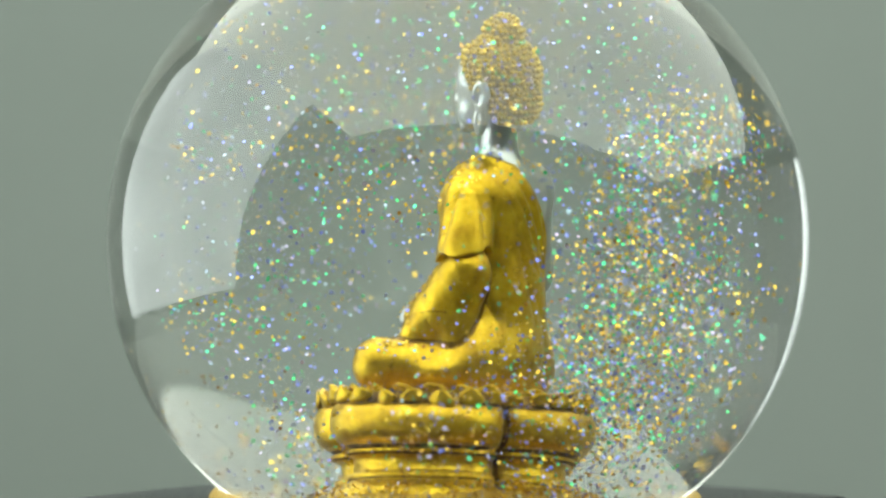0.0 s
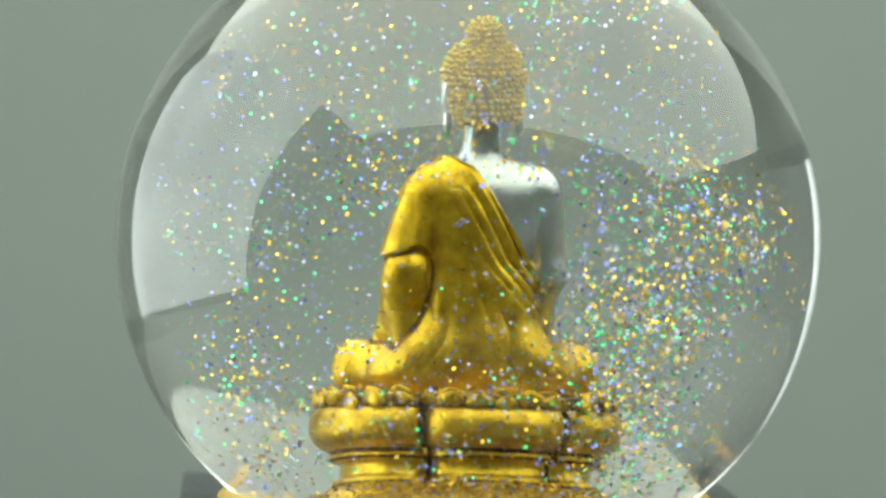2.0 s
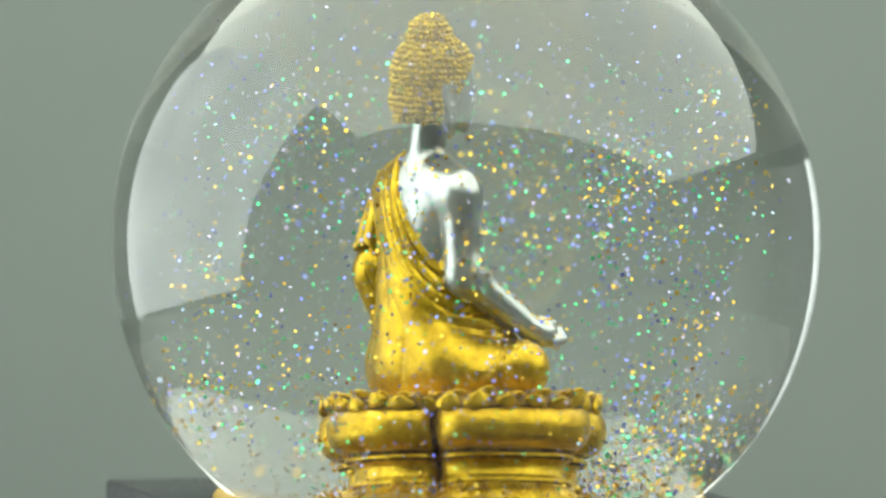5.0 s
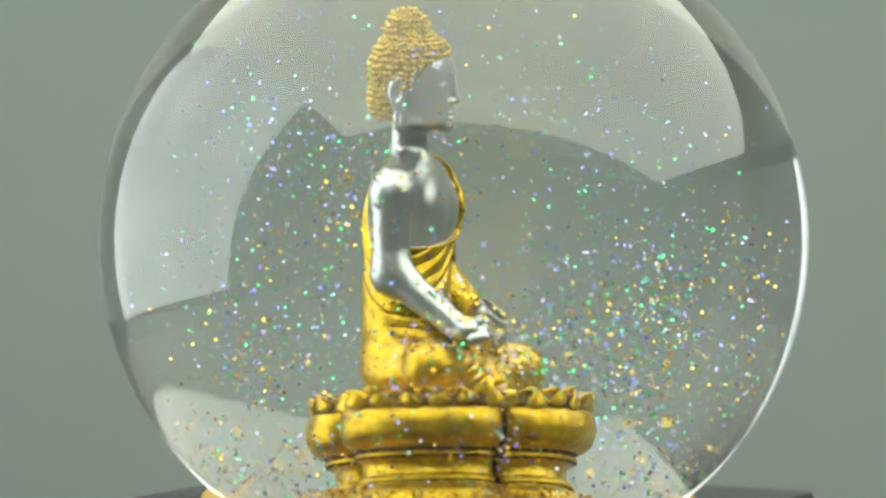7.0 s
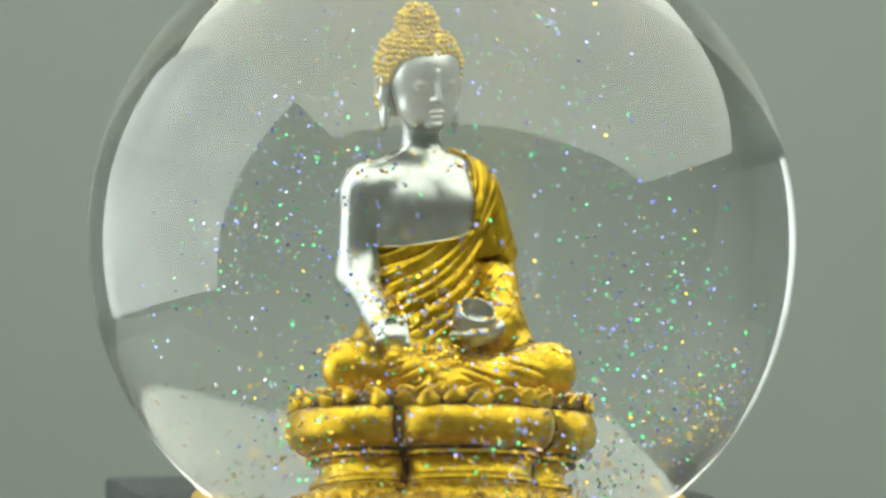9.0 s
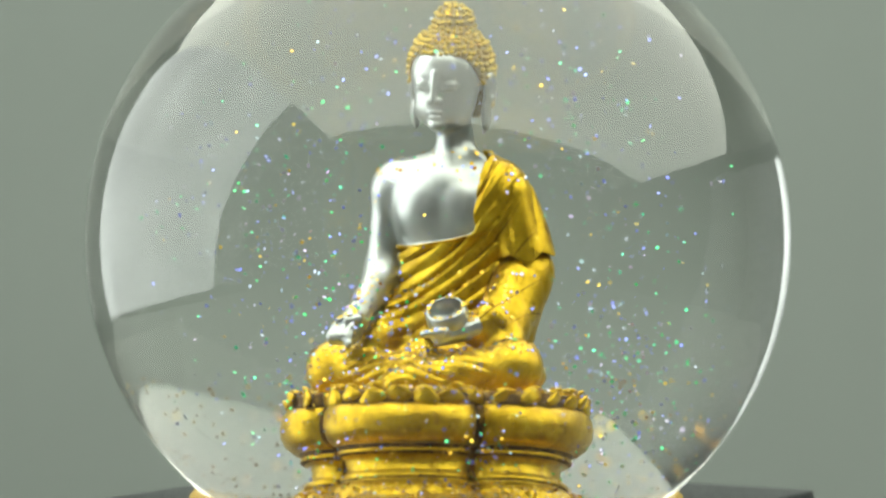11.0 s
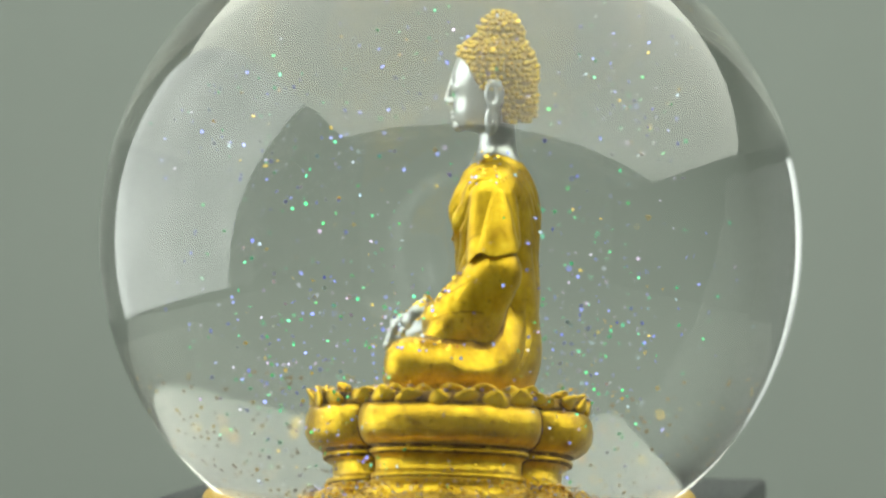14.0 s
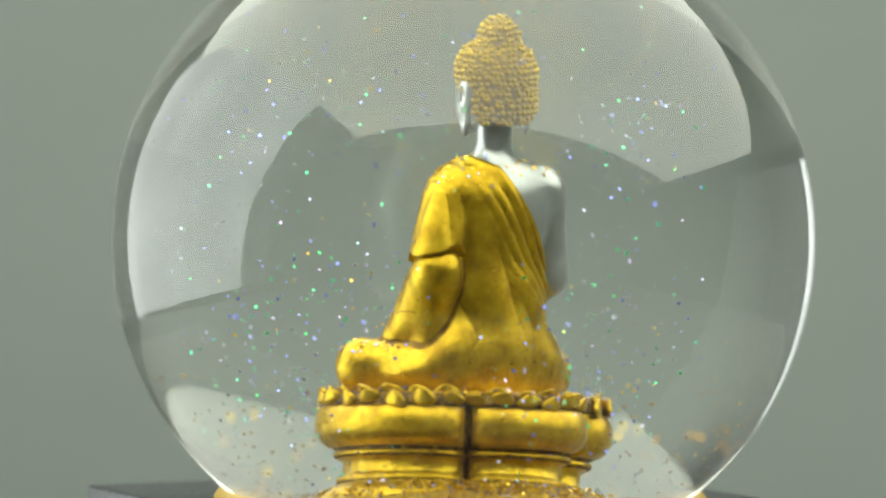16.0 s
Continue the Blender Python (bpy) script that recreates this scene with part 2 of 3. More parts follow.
def carve(a, b, k):
    """The form a with b scooped out of it."""
    return -blend(-a, b, k)


def smooth(a, lo, hi):
    t = np.clip((a - lo) / (hi - lo), 0, 1)
    return t * t * (3 - 2 * t)


def ridge(a):
    """Rounded ridges with narrow creases between them."""
    return 2 * np.abs(np.cos(a * 0.5)) ** 0.7 - 1.2


def statue_field(P):
    """Distance to skin, robe and hair, in modules; x to the statue's left, y to its back, z up from the globe's centre."""
    x, y, z = P[..., 0], P[..., 1], P[..., 2]
    torso = blend(ellipsoid(P, (0, 80, 48), (122, 70, 100)), ellipsoid(P, (0, 85, -95), (100, 68, 150)), 40)
    torso = blend(torso, limb(P, (-88, 80, 86), (88, 80, 80), 39, 38), 32)
    for s in (-1, 1):
        torso = blend(torso, ellipsoid(P, (s * 42, 34, 44), (46, 25, 44)), 18)
    neck = blend(limb(P, (0, 84, 120), (-8, 82, 212), 35, 30), limb(P, (-46, 82, 88), (46, 82, 80), 27, 26), 20)
    body = blend(torso, neck, 22)
    # bare arm, and a cupped hand lying palm up over the knee
    arm = blend(ellipsoid(P, (-110, 80, 80), (43, 42, 47)), limb(P, (-119, 80, 70), (-130, 78, -60), 37, 33), 18)
    fore = limb(P, (-128, 70, -64), (-142, -48, -146), 32, 23)
    hand = carve(ellipsoid(P, (-143, -76, -158), (28, 33, 25)), ellipsoid(P, (-141, -100, -149), (15, 30, 13)), 4)
    for i in range(4):                           # fingers curl up round the palm
        k = -164 + i * 13
        hand = blend(hand, limb(P, (k, -92, -172), (k + 6 - i * 2, -112, -168), 10, 9), 5)
        hand = blend(hand, limb(P, (k + 6 - i * 2, -112, -168), (k + 10 - i * 2, -108, -152), 9, 6.5), 4)
    hand = blend(hand, limb(P, (-130, -108, -170), (-122, -120, -180), 9, 7), 5)
    hand = blend(hand, limb(P, (-120, -60, -146), (-116, -92, -138), 11, 9), 6)
    hand = blend(hand, limb(P, (-116, -92, -138), (-130, -108, -142), 9, 7), 4)
    skin = blend(blend(arm, fore, 30), hand, 12)
    skin = blend(body, skin, 10)
    # face: arched brows, lowered lids, straight nose, full lips, long ears
    face = blend(ellipsoid(P, (-9, 58, 274), (63, 56, 70)), ellipsoid(P, (-9, 46, 219), (53, 42, 37)), 20)
    face = blend(face, ellipsoid(P, (-9, 14, 191), (16, 12, 10)), 10)
    for s in (-1, 1):
        face = carve(face, ellipsoid(P, (-9 + s * 26, -5, 269), (18, 9, 9)), 8)
    for s in (-1, 1):
        face = blend(face, ellipsoid(P, (-9 + s * 26, 15, 263), (14, 9.5, 8)), 5)
        face = blend(face, limb(P, (-9 + s * 13, 5.5, 255), (-9 + s * 38, 10, 256), 1.8, 1.8), 3)
        face = blend(face, ellipsoid(P, (-9 + s * 8, 1, 235), (6.5, 6, 5.5)), 3)
    face = blend(face, limb(P, (-9, 5, 284), (-9, -6, 237), 3.5, 7), 6)
    face = blend(face, ellipsoid(P, (-9, 4, 215), (15, 6, 3.6)), 3)
    face = blend(face, ellipsoid(P, (-9, 5, 206), (12, 6.5, 4)), 3)
    face = carve(face, limb(P, (-23, 0, 211), (5, 0, 211), 2.0, 2.0), 1.5)
    for s in (-1, 1):
        ear = blend(ellipsoid(P, (-9 + s * 71, 84, 255), (10, 18, 29)), ellipsoid(P, (-9 + s * 67, 79, 208), (8, 13, 28)), 8)
        ear = carve(ear, ellipsoid(P, (-9 + s * 82, 82, 253), (9, 10, 19)), 2)
        ear = carve(ear, ellipsoid(P, (-9 + s * 77, 79, 211), (5, 4, 17)), 2)
        face = blend(face, ear, 4)
    skin = blend(skin, face, 12)
    # lap hand with bowl
    lap = limb(P, (92, -28, -150), (35, -68, -166), 20, 18)
    for i in range(4):
        lap = blend(lap, limb(P, (50 - i * 4, -80 + i * 11, -160), (8 - i * 3, -84 + i * 11, -164), 8, 6), 4)
    tilt = (z + 112) * 0.75 - (y + 55) * 0.66
    bowl = np.maximum(ellipsoid(P, (42, -52, -134), (40, 36, 36)), -ellipsoid(P, (42, -60, -124), (31, 28, 28)))
    bowl = np.maximum(bowl, tilt)
    skin = np.minimum(blend(skin, lap, 5), bowl)
    # robe over torso, one shoulder and both legs
    hips = blend(ellipsoid(P, (0, 84, -212), (142, 69, 74)), torso, 70)
    for s in (-1, 1):
        hips = blend(hips, limb(P, (s * 90, 72, -218), (s * 182, -58 if s > 0 else -16, -222), 49, 46), 36)
    hips = blend(hips, ellipsoid(P, (0, 46, -234), (188, 80, 44)), 34)
    hips = blend(hips, limb(P, (-88, 62, -118), (-112, -18, -182), 34, 28), 20)
    hips = blend(hips, limb(P, (182, -58, -222), (-40, -96, -246), 47, 24), 12)
    hips = blend(hips, limb(P, (-192, -16, -222), (40, -84, -238), 47, 26), 10)
    hips = blend(hips, ellipsoid(P, (0, -30, -228), (110, 62, 38)), 16)
    for i in range(5):
        dx = -38 + 19 * i
        hips = blend(hips, limb(P, (dx * 0.4 - 8, -46, -178), (dx * 1.8 - 8, -112 + abs(dx) * 0.3, -264), 8, 12), 3)
    cuff = np.maximum(limb(P, (104, 85, 68), (136, 92, -60), 43, 54), -28 - z + 0.2 * (y - 95) + 6 * np.sin(x * 0.09 + y * 0.07))
    lower = blend(limb(P, (132, 96, -58), (112, -5, -140), 46, 34), limb(P, (112, -5, -140), (80, -25, -158), 32, 24), 12)
    tail = blend(limb(P, (128, 85, -80), (120, 60, -200), 40, 30), limb(P, (120, 30, -140), (100, -10, -215), 28, 26), 25)
    tail = blend(tail, limb(P, (126, 72, -95), (148, -38, -206), 42, 24), 25)
    sleeve = blend(lower, tail, 22)
    # folds hang from the covered shoulder round under the bare breast; behind they follow the hem
    w = smooth(y, 55, 110)
    slant = z - 85 - 0.42 * (x + 50)
    bow = np.hypot((x + 62) * 0.85, slant)
    turn = np.arctan2(slant, x + 62)
    fold = 4.4 * ridge(bow * 0.27 + 1.5 * np.sin(turn * 3.1 + 0.5) + 0.9 * np.sin(bow * 0.07)) * (0.72 + 0.35 * np.sin(turn * 5 + bow * 0.12))
    fold += 1.7 * ridge(bow * 0.61 + 1.9 * np.sin(turn * 3.7)) * (0.5 + 0.5 * np.sin(turn * 2.3 + 1))
    back = 24 - (140 - z) * 0.62 - np.maximum(0, -40 - z) * 0.4
    off = x - back
    behind = 6.0 * ridge(off * 0.25 + 0.7 * np.sin(z * 0.02) + 0.2) * np.exp(-(np.maximum(off, 0) / 62) ** 2) * smooth(-z, -125, 0)
    behind += 2.4 * ridge((x * 0.8 - z * 0.25) * 0.085 + 0.6) * smooth(-z, -60, 60) * smooth(off, 30, 90)
    amount = (1 - smooth(-z, 120, 190)) * (1 - smooth(z, 118, 150)) * 0.85
    fold = (fold * (1 - w) + behind * w) * amount
    # deep creases, darkened by colour as fold shade
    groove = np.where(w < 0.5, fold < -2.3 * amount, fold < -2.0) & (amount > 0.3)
    legs = 2.6 * ridge((z + 0.34 * np.abs(x + 10) + 0.05 * y) * 0.33 + 1.1 * np.sin(x * 0.035)) * (0.6 + 0.4 * np.sin(x * 0.05 + z * 0.08)) * smooth(-z, 170, 205) * smooth(-y, -10, 60) * (1 - smooth(np.abs(x), 120, 175))
    seat = 2.6 * ridge(np.arctan2(x - 25, 30 - z) * 11 + 0.8 * np.sin(z * 0.03)) * smooth(-z, 70, 140) * (1 - smooth(-z, 225, 258)) * smooth(y, 60, 110)
    robe_body = blend(body - 5, hips, 10) - fold - legs - seat
    crease = 3.4 * ridge((x * 0.5 + y * 0.25) * 0.22 + 0.02 * z) * smooth(z, -40, 20)
    sleeve_f = sleeve - crease - 1.0 * ridge((z * 0.45 + y * 0.75 + x * 0.3) * 0.16 + 1.3 * np.sin(y * 0.03 + z * 0.04)) * (1 - smooth(z, -40, 20))
    # leg creases and the sleeve seam take the same painted shade
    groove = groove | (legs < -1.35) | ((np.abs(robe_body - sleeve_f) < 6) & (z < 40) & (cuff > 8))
    robe_body = blend(robe_body, sleeve_f, 8)
    robe_body = np.minimum(robe_body, cuff - crease)
    # the robe's edge: upright on the chest, level under it; a diagonal down the back
    front = np.where(z > 12, 66 + 0.05 * (z - 12), 66 - (12 - z) ** 2 * 0.16)
    front = np.where(z < -17, -400, front)
    back = np.where(z < -128, -400, back)
    edge = np.where(z < -128, -400.0, front * (1 - w) + back * w)
    edge = np.where((z < -17) & (w < 0.5), -400.0, edge)
    cover = np.maximum((edge - x) * 0.7, np.where(z > 60, 51 - np.hypot(x, y - 82), -50))           # negative inside the cloth's reach
    cover = np.maximum(cover, 2 - np.minimum(arm, fore) * 0.6 - 2 * (x > -60) * 400)
    robe_body = robe_body - 3.0 * np.exp(-((cover + 9) / 6.0) ** 2)
    robe = np.maximum(robe_body, cover)
    # hair
    hair = blend(ellipsoid(P, *SKULL), ellipsoid(P, *NAPE), 10)
    hair = np.maximum(np.maximum(hair, hairline(z) - y), 201 - z)
    hair = blend(hair, ellipsoid(P, *BUN), 16)
    return skin, robe, hair, groove


SKULL = ((-10, 79, 286), (73, 72, 71))
NAPE = ((-10, 93, 240), (67, 58, 54))
BUN = ((-10, 89, 356), (33, 37, 36))


def hairline(z):
    """Where the hair ends towards the face, level by level."""
    return np.interp(z, [254, 259, 280, 306, 314, 317], [95, 60, 46, 32, 12, -200])


def surface_net(field, lo, hi, step):
    """Mesh of a field's zero level on a grid (one vertex in each crossed cell)."""
    axes = [np.arange(l, h + step, step, dtype=np.float32) for l, h in zip(lo, hi)]
    # only blocks near the surface are worked out finely
    block = 6
    axes = [a[:len(a) // block * block] for a in axes]
    rough_axes = [a.reshape(-1, block).mean(1) for a in axes]
    R = field(np.stack(np.meshgrid(*rough_axes, indexing="ij"), -1).astype(np.float32))
    near = np.pad(np.abs(R) < block * step * 0.9 + 16, 1)
    wide = near.copy()
    for ax in range(3):
        wide = wide | np.roll(wide, 1, ax) | np.roll(wide, -1, ax)
    wide = wide[1:-1, 1:-1, 1:-1]
    F = np.repeat(np.repeat(np.repeat(R, block, 0), block, 1), block, 2)
    fine = np.repeat(np.repeat(np.repeat(wide, block, 0), block, 1), block, 2)
    ii = np.argwhere(fine)
    for c in range(0, len(ii), 400000):
        i, j, k = ii[c:c + 400000].T
        F[i, j, k] = field(np.stack([axes[0][i], axes[1][j], axes[2][k]], -1))
    s = F < 0
    nx, ny, nz = (n - 1 for n in F.shape)
    total = np.zeros((nx, ny, nz, 3), np.float32)
    count = np.zeros((nx, ny, nz), np.float32)
    corners = [(i, j, k) for i in (0, 1) for j in (0, 1) for k in (0, 1)]
    for a in corners:
        for ax in range(3):
            if a[ax]:
                continue
            b = list(a)
            b[ax] = 1
            fa = F[a[0]:a[0] + nx, a[1]:a[1] + ny, a[2]:a[2] + nz]
            fb = F[b[0]:b[0] + nx, b[1]:b[1] + ny, b[2]:b[2] + nz]
            cross = (fa < 0) != (fb < 0)
            t = np.where(cross, fa / np.where(cross, fa - fb, 1), 0)
            for c in range(3):
                total[..., c] += cross * (a[c] + (t if c == ax else 0))
            count += cross
    cells = count > 0
    index = -np.ones((nx, ny, nz), np.int64)
    index[cells] = np.arange(cells.sum())
    base = np.argwhere(cells).astype(np.float32)
    verts = (base + total[cells] / count[cells][:, None]) * step + np.array(lo, np.float32)
    quads = []
    for ax in range(3):
        u, v = (ax + 1) % 3, (ax + 2) % 3
        sl0, sl1 = [slice(None)] * 3, [slice(None)] * 3
        sl0[ax], sl1[ax] = slice(0, -1), slice(1, None)
        e = np.argwhere(s[tuple(sl0)] != s[tuple(sl1)])
        e = e[(e[:, u] > 0) & (e[:, v] > 0) & (e[:, u] < F.shape[u] - 1) & (e[:, v] < F.shape[v] - 1)]
        flip = s[tuple(sl0)][tuple(e.T)]
        q = []
        for du, dv in ((-1, -1), (0, -1), (0, 0), (-1, 0)):
            o = e.copy()
            o[:, u] += du
            o[:, v] += dv
            q.append(index[tuple(o.T)])
        q = np.stack(q, 1)
        q[~flip] = q[~flip][:, ::-1]
        quads.append(q)
    return verts, np.concatenate(quads)


STEP = 2.0


def build_statue():
    def whole(P):
        a, b, c, g = statue_field(P)
        return np.minimum(np.minimum(a, b), c)
    verts, quads = surface_net(whole, (-262, -172, -276), (262, 180, 420), STEP)
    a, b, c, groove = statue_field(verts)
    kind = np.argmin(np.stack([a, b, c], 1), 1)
    # hair base and robe creases go to the shade-darkened materials
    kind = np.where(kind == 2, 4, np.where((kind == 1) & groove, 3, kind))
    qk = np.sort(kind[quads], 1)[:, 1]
    vs, fs, mats = [tuple(v) for v in verts.tolist()], [tuple(q) for q in quads.tolist()], qk.tolist()
    # curls of hair
    bm = bmesh.new()
    bmesh.ops.create_icosphere(bm, subdivisions=2, radius=1.0)
    bv = np.array([v.co for v in bm.verts])
    bf = [tuple(v.index for v in f.verts) for f in bm.faces]
    bm.free()
    rnd = random.Random(2)

    def level(p, centre, r):
        return math.sqrt(sum(((u - v) / w) ** 2 for u, v, w in zip(p, centre, r)))

    def curls(form, gap, size, others):
        """Beads in level rows round one rounded form."""
        centre, r = form
        rows = int(math.pi * r[2] / gap)
        for j in range(rows):
            lat = math.pi * (j + 0.5) / rows
            ring = max(1, int(2 * math.pi * r[0] * math.sin(lat) / gap))
            start = rnd.uniform(0, 1)
            for i in range(ring):
                a = 2 * math.pi * (i + start) / ring
                d = np.array([math.sin(lat) * math.cos(a), math.sin(lat) * math.sin(a), math.cos(lat)])
                p = np.array(centre) + d * (np.array(r) + 2.2) + np.array([rnd.gauss(0, 1.5) for k in range(3)])
                if p[1] < hairline(p[2]) + 1 or p[2] < 203 or min(level(p, *o) for o in others) < 1.04:
                    continue
                o = len(vs)
                big = size * rnd.uniform(0.85, 1.12)
                vs.extend(tuple(p + v * big) for v in bv)
                fs.extend(tuple(k + o for k in t) for t in bf)
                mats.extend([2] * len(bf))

    curls(SKULL, 10.6, 4.9, (NAPE, BUN))
    curls(NAPE, 10.6, 4.9, (SKULL, BUN))
    curls(BUN, 9.6, 4.6, (SKULL, NAPE))
    me = bpy.data.meshes.new("statue")
    me.from_pydata([(x * K, y * K, z * K * (1.045 if z < 0 else 1.0)) for x, y, z in vs], [], fs)
    for m in (SILVER, GOLD, HAIR, FOLD_SHADE, CURL_SHADE):
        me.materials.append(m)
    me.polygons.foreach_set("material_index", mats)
    me.polygons.foreach_set("use_smooth", [True] * len(me.polygons))
    me.update()
    ob = new("statue", me)
    ob.parent = globe
    ob.matrix_basis = Matrix.Translation(GC)
    return tagged(ob, "seated monk statue, silver skin, gold robe and curled gold hair")


STATUE = build_statue()


# ---- glitter ----
def flake_colour(name, a, b, metal=0.9):
    m, nt, bs = material(name)
    geo = nt.nodes.new("ShaderNodeNewGeometry")
    c = ramp(nt, geo.outputs["Random Per Island"], [(0.0, a), (1.0, b)])
    nt.links.new(c.outputs[0], bs.inputs["Base Color"])
    bs.inputs["Metallic"].default_value = metal
    bs.inputs["Roughness"].default_value = 0.34
    return m


FLAKES = [flake_colour("gold_foil", (0.75, 0.45, 0.03), (0.90, 0.66, 0.10)),
          flake_colour("blue_foil", (0.17, 0.20, 0.75), (0.30, 0.36, 0.85)),
          flake_colour("green_foil", (0.06, 0.72, 0.20), (0.14, 0.75, 0.48)),
          flake_colour("pearl_foil", (0.30, 0.45, 0.52), (0.52, 0.38, 0.62)),
          flake_colour("copper_foil", (0.28, 0.12, 0.015), (0.48, 0.26, 0.04))]


def flake_mesh(name, places, rnd, size=0.00023):
    """Thin six-sided foil flakes; places: (point, normal or None, colour)."""
    vs, fs, mats = [], [], []
    for p, n, colour in places:
        d = n if n is not None else Vector((rnd.gauss(0, 1), rnd.gauss(0, 1), rnd.gauss(0, 1))).normalized()
        q = d.to_track_quat("Z", "Y") @ Euler((0, 0, rnd.uniform(0, 6.3))).to_quaternion()
        r = size * rnd.uniform(0.45, 1.2)
        o = len(vs)
        for h in (-0.000012, 0.000012):
            for i in range(6):
                a = i * math.pi / 3
                vs.append(p + q @ Vector((r * math.cos(a), r * math.sin(a), h)))
        fs += [tuple(o + i for i in range(5, -1, -1)), tuple(o + 6 + i for i in range(6))]
        fs += [(o + i, o + (i + 1) % 6, o + 6 + (i + 1) % 6, o + 6 + i) for i in range(6)]
        mats += [colour] * 8
    me = bpy.data.meshes.new(name)
    me.from_pydata([tuple(v) for v in vs], [], fs)
    for m in FLAKES:
        me.materials.append(m)
    me.polygons.foreach_set("material_index", mats)
    me.update()
    return me


def build_settled():
    rnd = random.Random(11)
    # flakes lying on the statue's upward faces
    me = STATUE.data
    lap = []
    for v in me.vertices:
        x, y, z = v.co / K
        if v.normal.z < 0.45:
            continue
        p = 0.0
        if z > 330:
            p = 0.035
        elif 95 < z < 160:
            p = 0.016
        elif z < -60:
            p = 0.055 if y < 50 else 0.004
        if -60 < x < 110 and y < 20 and -200 < z < -60:
            p = 0.15
        if rnd.random() < p * (STEP / 3.2) ** 2:
            n = (v.normal + Vector((rnd.gauss(0, .25), rnd.gauss(0, .25), rnd.gauss(0, .25)))).normalized()
            lap.append((v.co + GC + v.normal * 0.00008, n, rnd.choice((0, 0, 0, 0, 0, 4, 3, 1))))
    ob = new("stuck_glitter", flake_mesh("stuck_glitter", lap, rnd, 0.00022))
    ob.parent = globe
    tagged(ob, "gold glitter caught on the statue", kind="stuff")
    # flakes on the pedestal's rim, on the drift and on the lower wall of the ball
    low = []
    lean = Matrix.Translation((GC.x, GC.y, zz(700))) @ pose(0, 0, 0, -1.6) @ Matrix.Translation((0, 0, -zz(700)))
    for i in range(760):
        a = rnd.uniform(0, 2 * math.pi)
        r = rnd.uniform(0.80, 0.98) * 280 * lobes(a) * K
        low.append((lean @ Vector((r * math.cos(a), r * math.sin(a), zz(rnd.uniform(681, 692)))), Vector((rnd.gauss(0, .4), rnd.gauss(0, .4), 1)).normalized(), rnd.choice((0, 0, 0, 0, 4, 4, 3, 1))))
    for i in range(3600):
        a = rnd.uniform(0, 2 * math.pi)
        r = 0.0200 * math.sqrt(rnd.uniform(0.3, 1))
        z = np.interp(r, [0.012, 0.0150, 0.0172, 0.0190, 0.0205], [0.0090, 0.0087, 0.0076, 0.0055, 0.0030]) + rnd.uniform(0.0002, 0.0014)
        low.append((Vector((GC.x + r * math.cos(a), GC.y + r * math.sin(a), z)), Vector((rnd.gauss(0, .5), rnd.gauss(0, .5), 1)).normalized(), rnd.choice((0, 0, 0, 0, 0, 4, 4, 3, 1))))
    for i in range(800):
        a = rnd.uniform(0, 2 * math.pi)
        z = 0.0065 + 0.015 * rnd.random() ** 2.0
        r = math.sqrt((GI - 0.0014) ** 2 - (z - GC.z) ** 2)
        n = Vector((-r * math.cos(a), -r * math.sin(a), GC.z - z)).normalized()
        low.append((Vector((GC.x + r * math.cos(a), GC.y + r * math.sin(a), z)), n, rnd.choice((0, 4, 4, 4, 0))))
    ob = new("settled_glitter", flake_mesh("settled_glitter", low, rnd))
    ob.parent = globe
    tagged(ob, "gold glitter settled on pedestal and floor", kind="stuff")


build_settled()
SWARMS = []


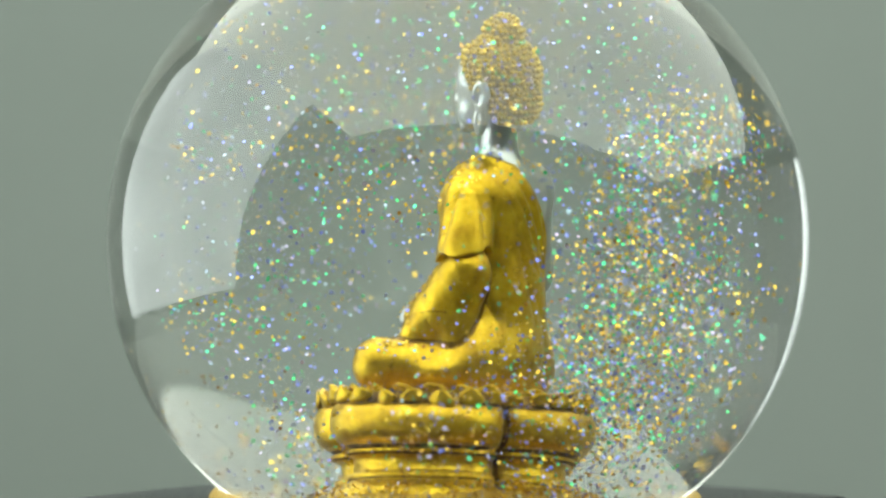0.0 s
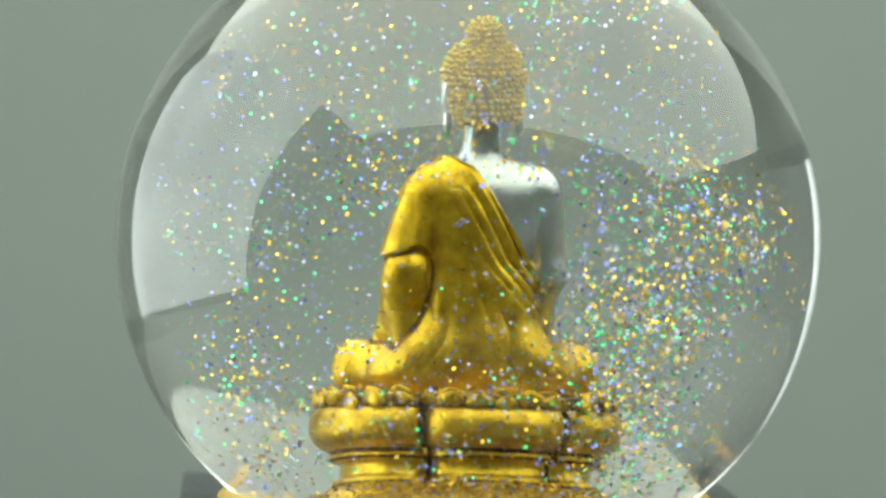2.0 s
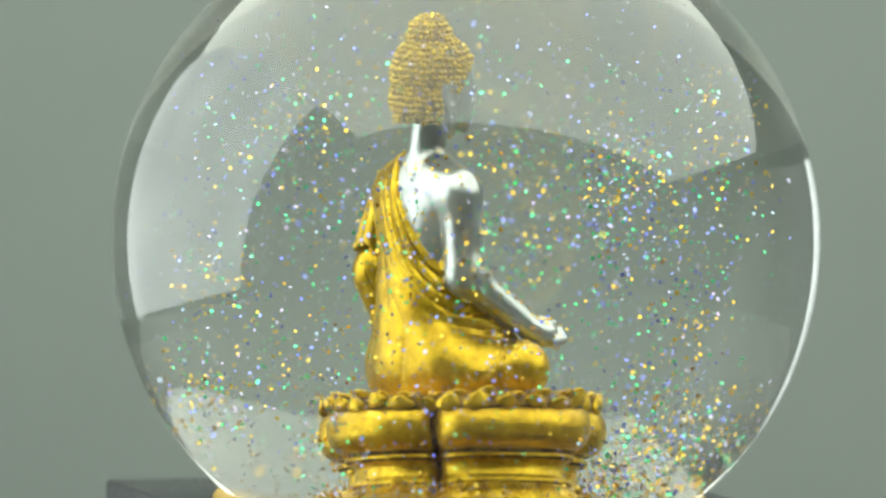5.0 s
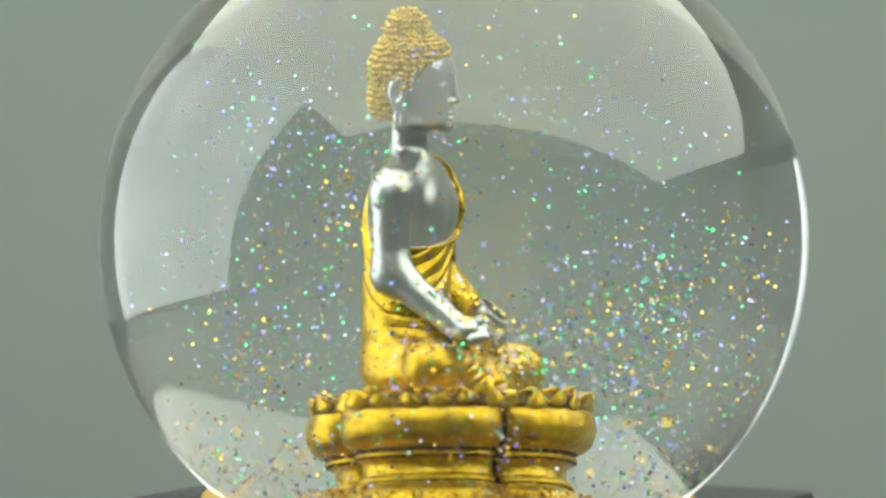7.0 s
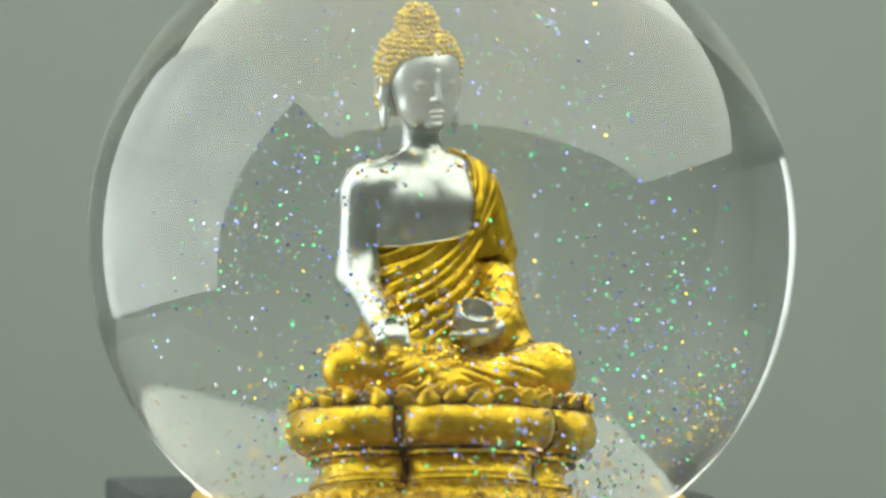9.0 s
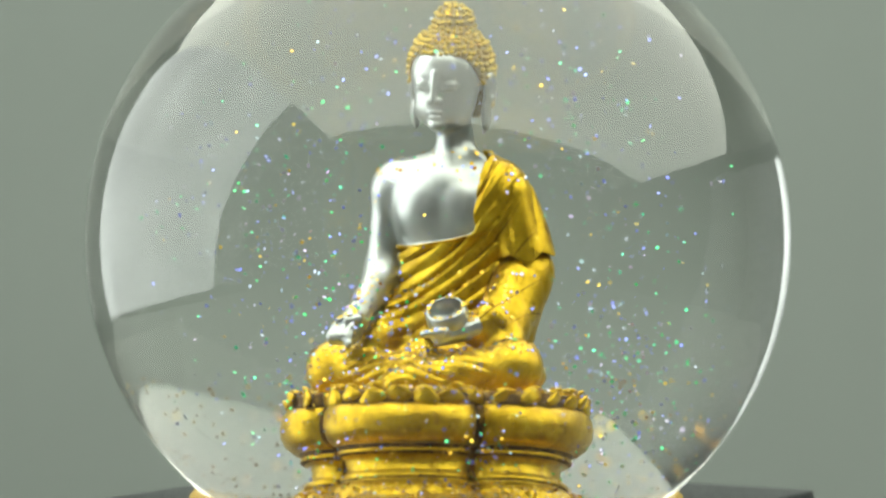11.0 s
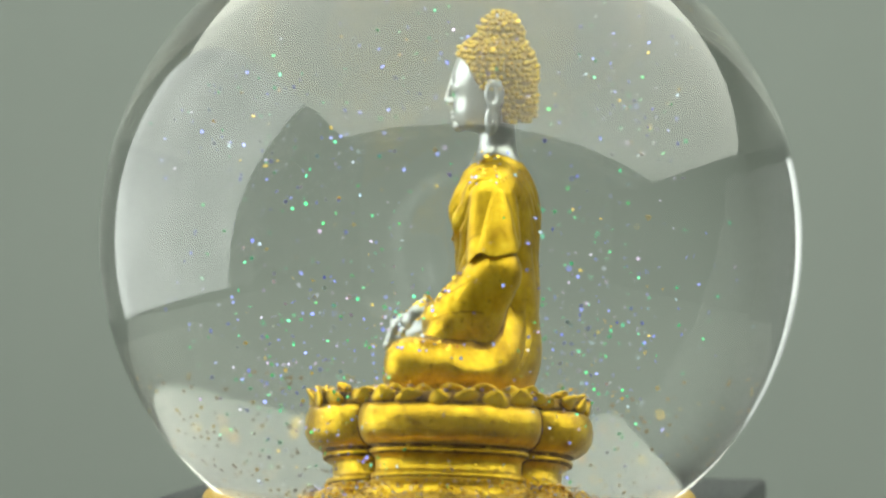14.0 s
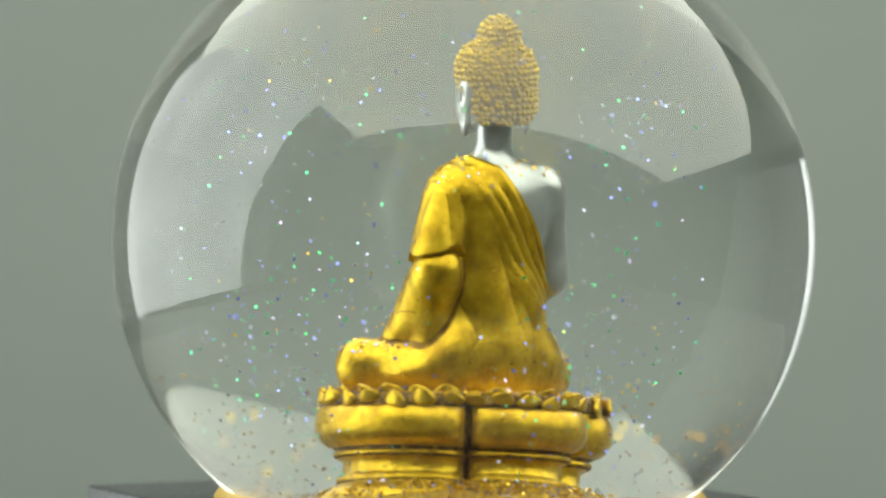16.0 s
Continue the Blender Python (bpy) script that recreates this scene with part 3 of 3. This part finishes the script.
def build_swarms():
    """Clouds of floating flakes; each drifts round with the water, then sinks."""
    rnd = random.Random(23)
    total = 190
    for i in range(total):
        u = (i + 0.5) / total
        # share still floating falls from 1 at the start to about 0.16 at the end
        sink = 0.6 - 6.2 * math.log(max(1 - u, 0.07)) if u < 0.84 else 60
        late = u > 0.5
        reach = (0.0058, 0.0072, 0.009)[i % 3] if not late else 0.0105
        n = 115 if not late else 38
        colours = (0, 0, 0, 0, 1, 1, 2, 2, 3, 3, 4) if not late else (0, 1, 1, 1, 1, 2, 2, 2, 3, 3, 3)
        places = []
        for k in range(n):
            d = Vector((rnd.gauss(0, 1), rnd.gauss(0, 1), rnd.gauss(0, 1))).normalized() * reach * rnd.random() ** 0.4
            places.append((d, None, rnd.choice(colours)))
        ob = new("glitter_cloud", flake_mesh("glitter_cloud", places, rnd, 0.00023 if not late else 0.00020))
        tagged(ob, "gold glitter flakes drifting in the water" if not late else "blue and green glitter flakes drifting in the water",
               "glitter", "glitter in the water", "stuff")
        limit = GI - 0.0010 - reach
        r = limit * rnd.random() ** 0.38
        a = rnd.uniform(0, 2 * math.pi)
        y = rnd.uniform(-0.95, 0.85) * math.sqrt(max(limit ** 2 - r ** 2, 0)) - 0.004
        if not late and rnd.random() < 0.55:
            a = rnd.uniform(-1.55, 0.5)          # the thick early cloud hangs low and to one side
            r = limit * rnd.uniform(0.5, 0.97)
            y = rnd.uniform(-0.5, 1.0) * math.sqrt(limit ** 2 - r ** 2)
        SWARMS.append((ob, limit, r, a, y, sink, rnd.uniform(0.7, 1.3), Vector((rnd.gauss(0, 1), rnd.gauss(0, 1), rnd.gauss(0, 1))).normalized(), rnd.uniform(25, 48)))


def swarm_rows(limit, r, a, y, sink, pace, axis, spin):
    rows = []
    drop = 0.0
    for i in range(33):
        t = 0.5 * i
        # angle turned by the slow roll of the water, quick at first and calmer later
        turned = pace * (0.09 * t + 0.30 * (1 - math.exp(-t / 5.0)))
        if t > sink:
            drop += 0.5 * 0.0065 * pace
        p = Vector((r * math.cos(a - turned), y, r * math.sin(a - turned) - drop))
        wide = math.hypot(p.x, p.y)
        floor_z = -0.0385
        if p.z < floor_z:
            p.z = floor_z
        most = math.sqrt(max(limit ** 2 - min(p.z, 0) ** 2, 0.0075 ** 2))
        if wide > most:
            p.x *= most / wide
            p.y *= most / wide
        q = Matrix.Rotation(radians(spin * t), 4, axis)
        rows.append((t, Matrix.Translation(p + Vector((0.0005, 0, GC.z))) @ q))
    return rows


build_swarms()


def motions():
    rows = [(0.5 * i, -OMEGA * (0.5 * i - FRONT)) for i in range(33)]
    walk(globe, [(t, pose(0, 0, 0, 0, 0, a) @ pose(0, 0, 0, 0.3, -0.2, 0)) for t, a in rows])
    walk(turntable, [(t, pose(0, 0, 0, 0, 0, a)) for t, a in rows])
    for ob, *way in SWARMS:
        walk(ob, swarm_rows(*way))


motions()
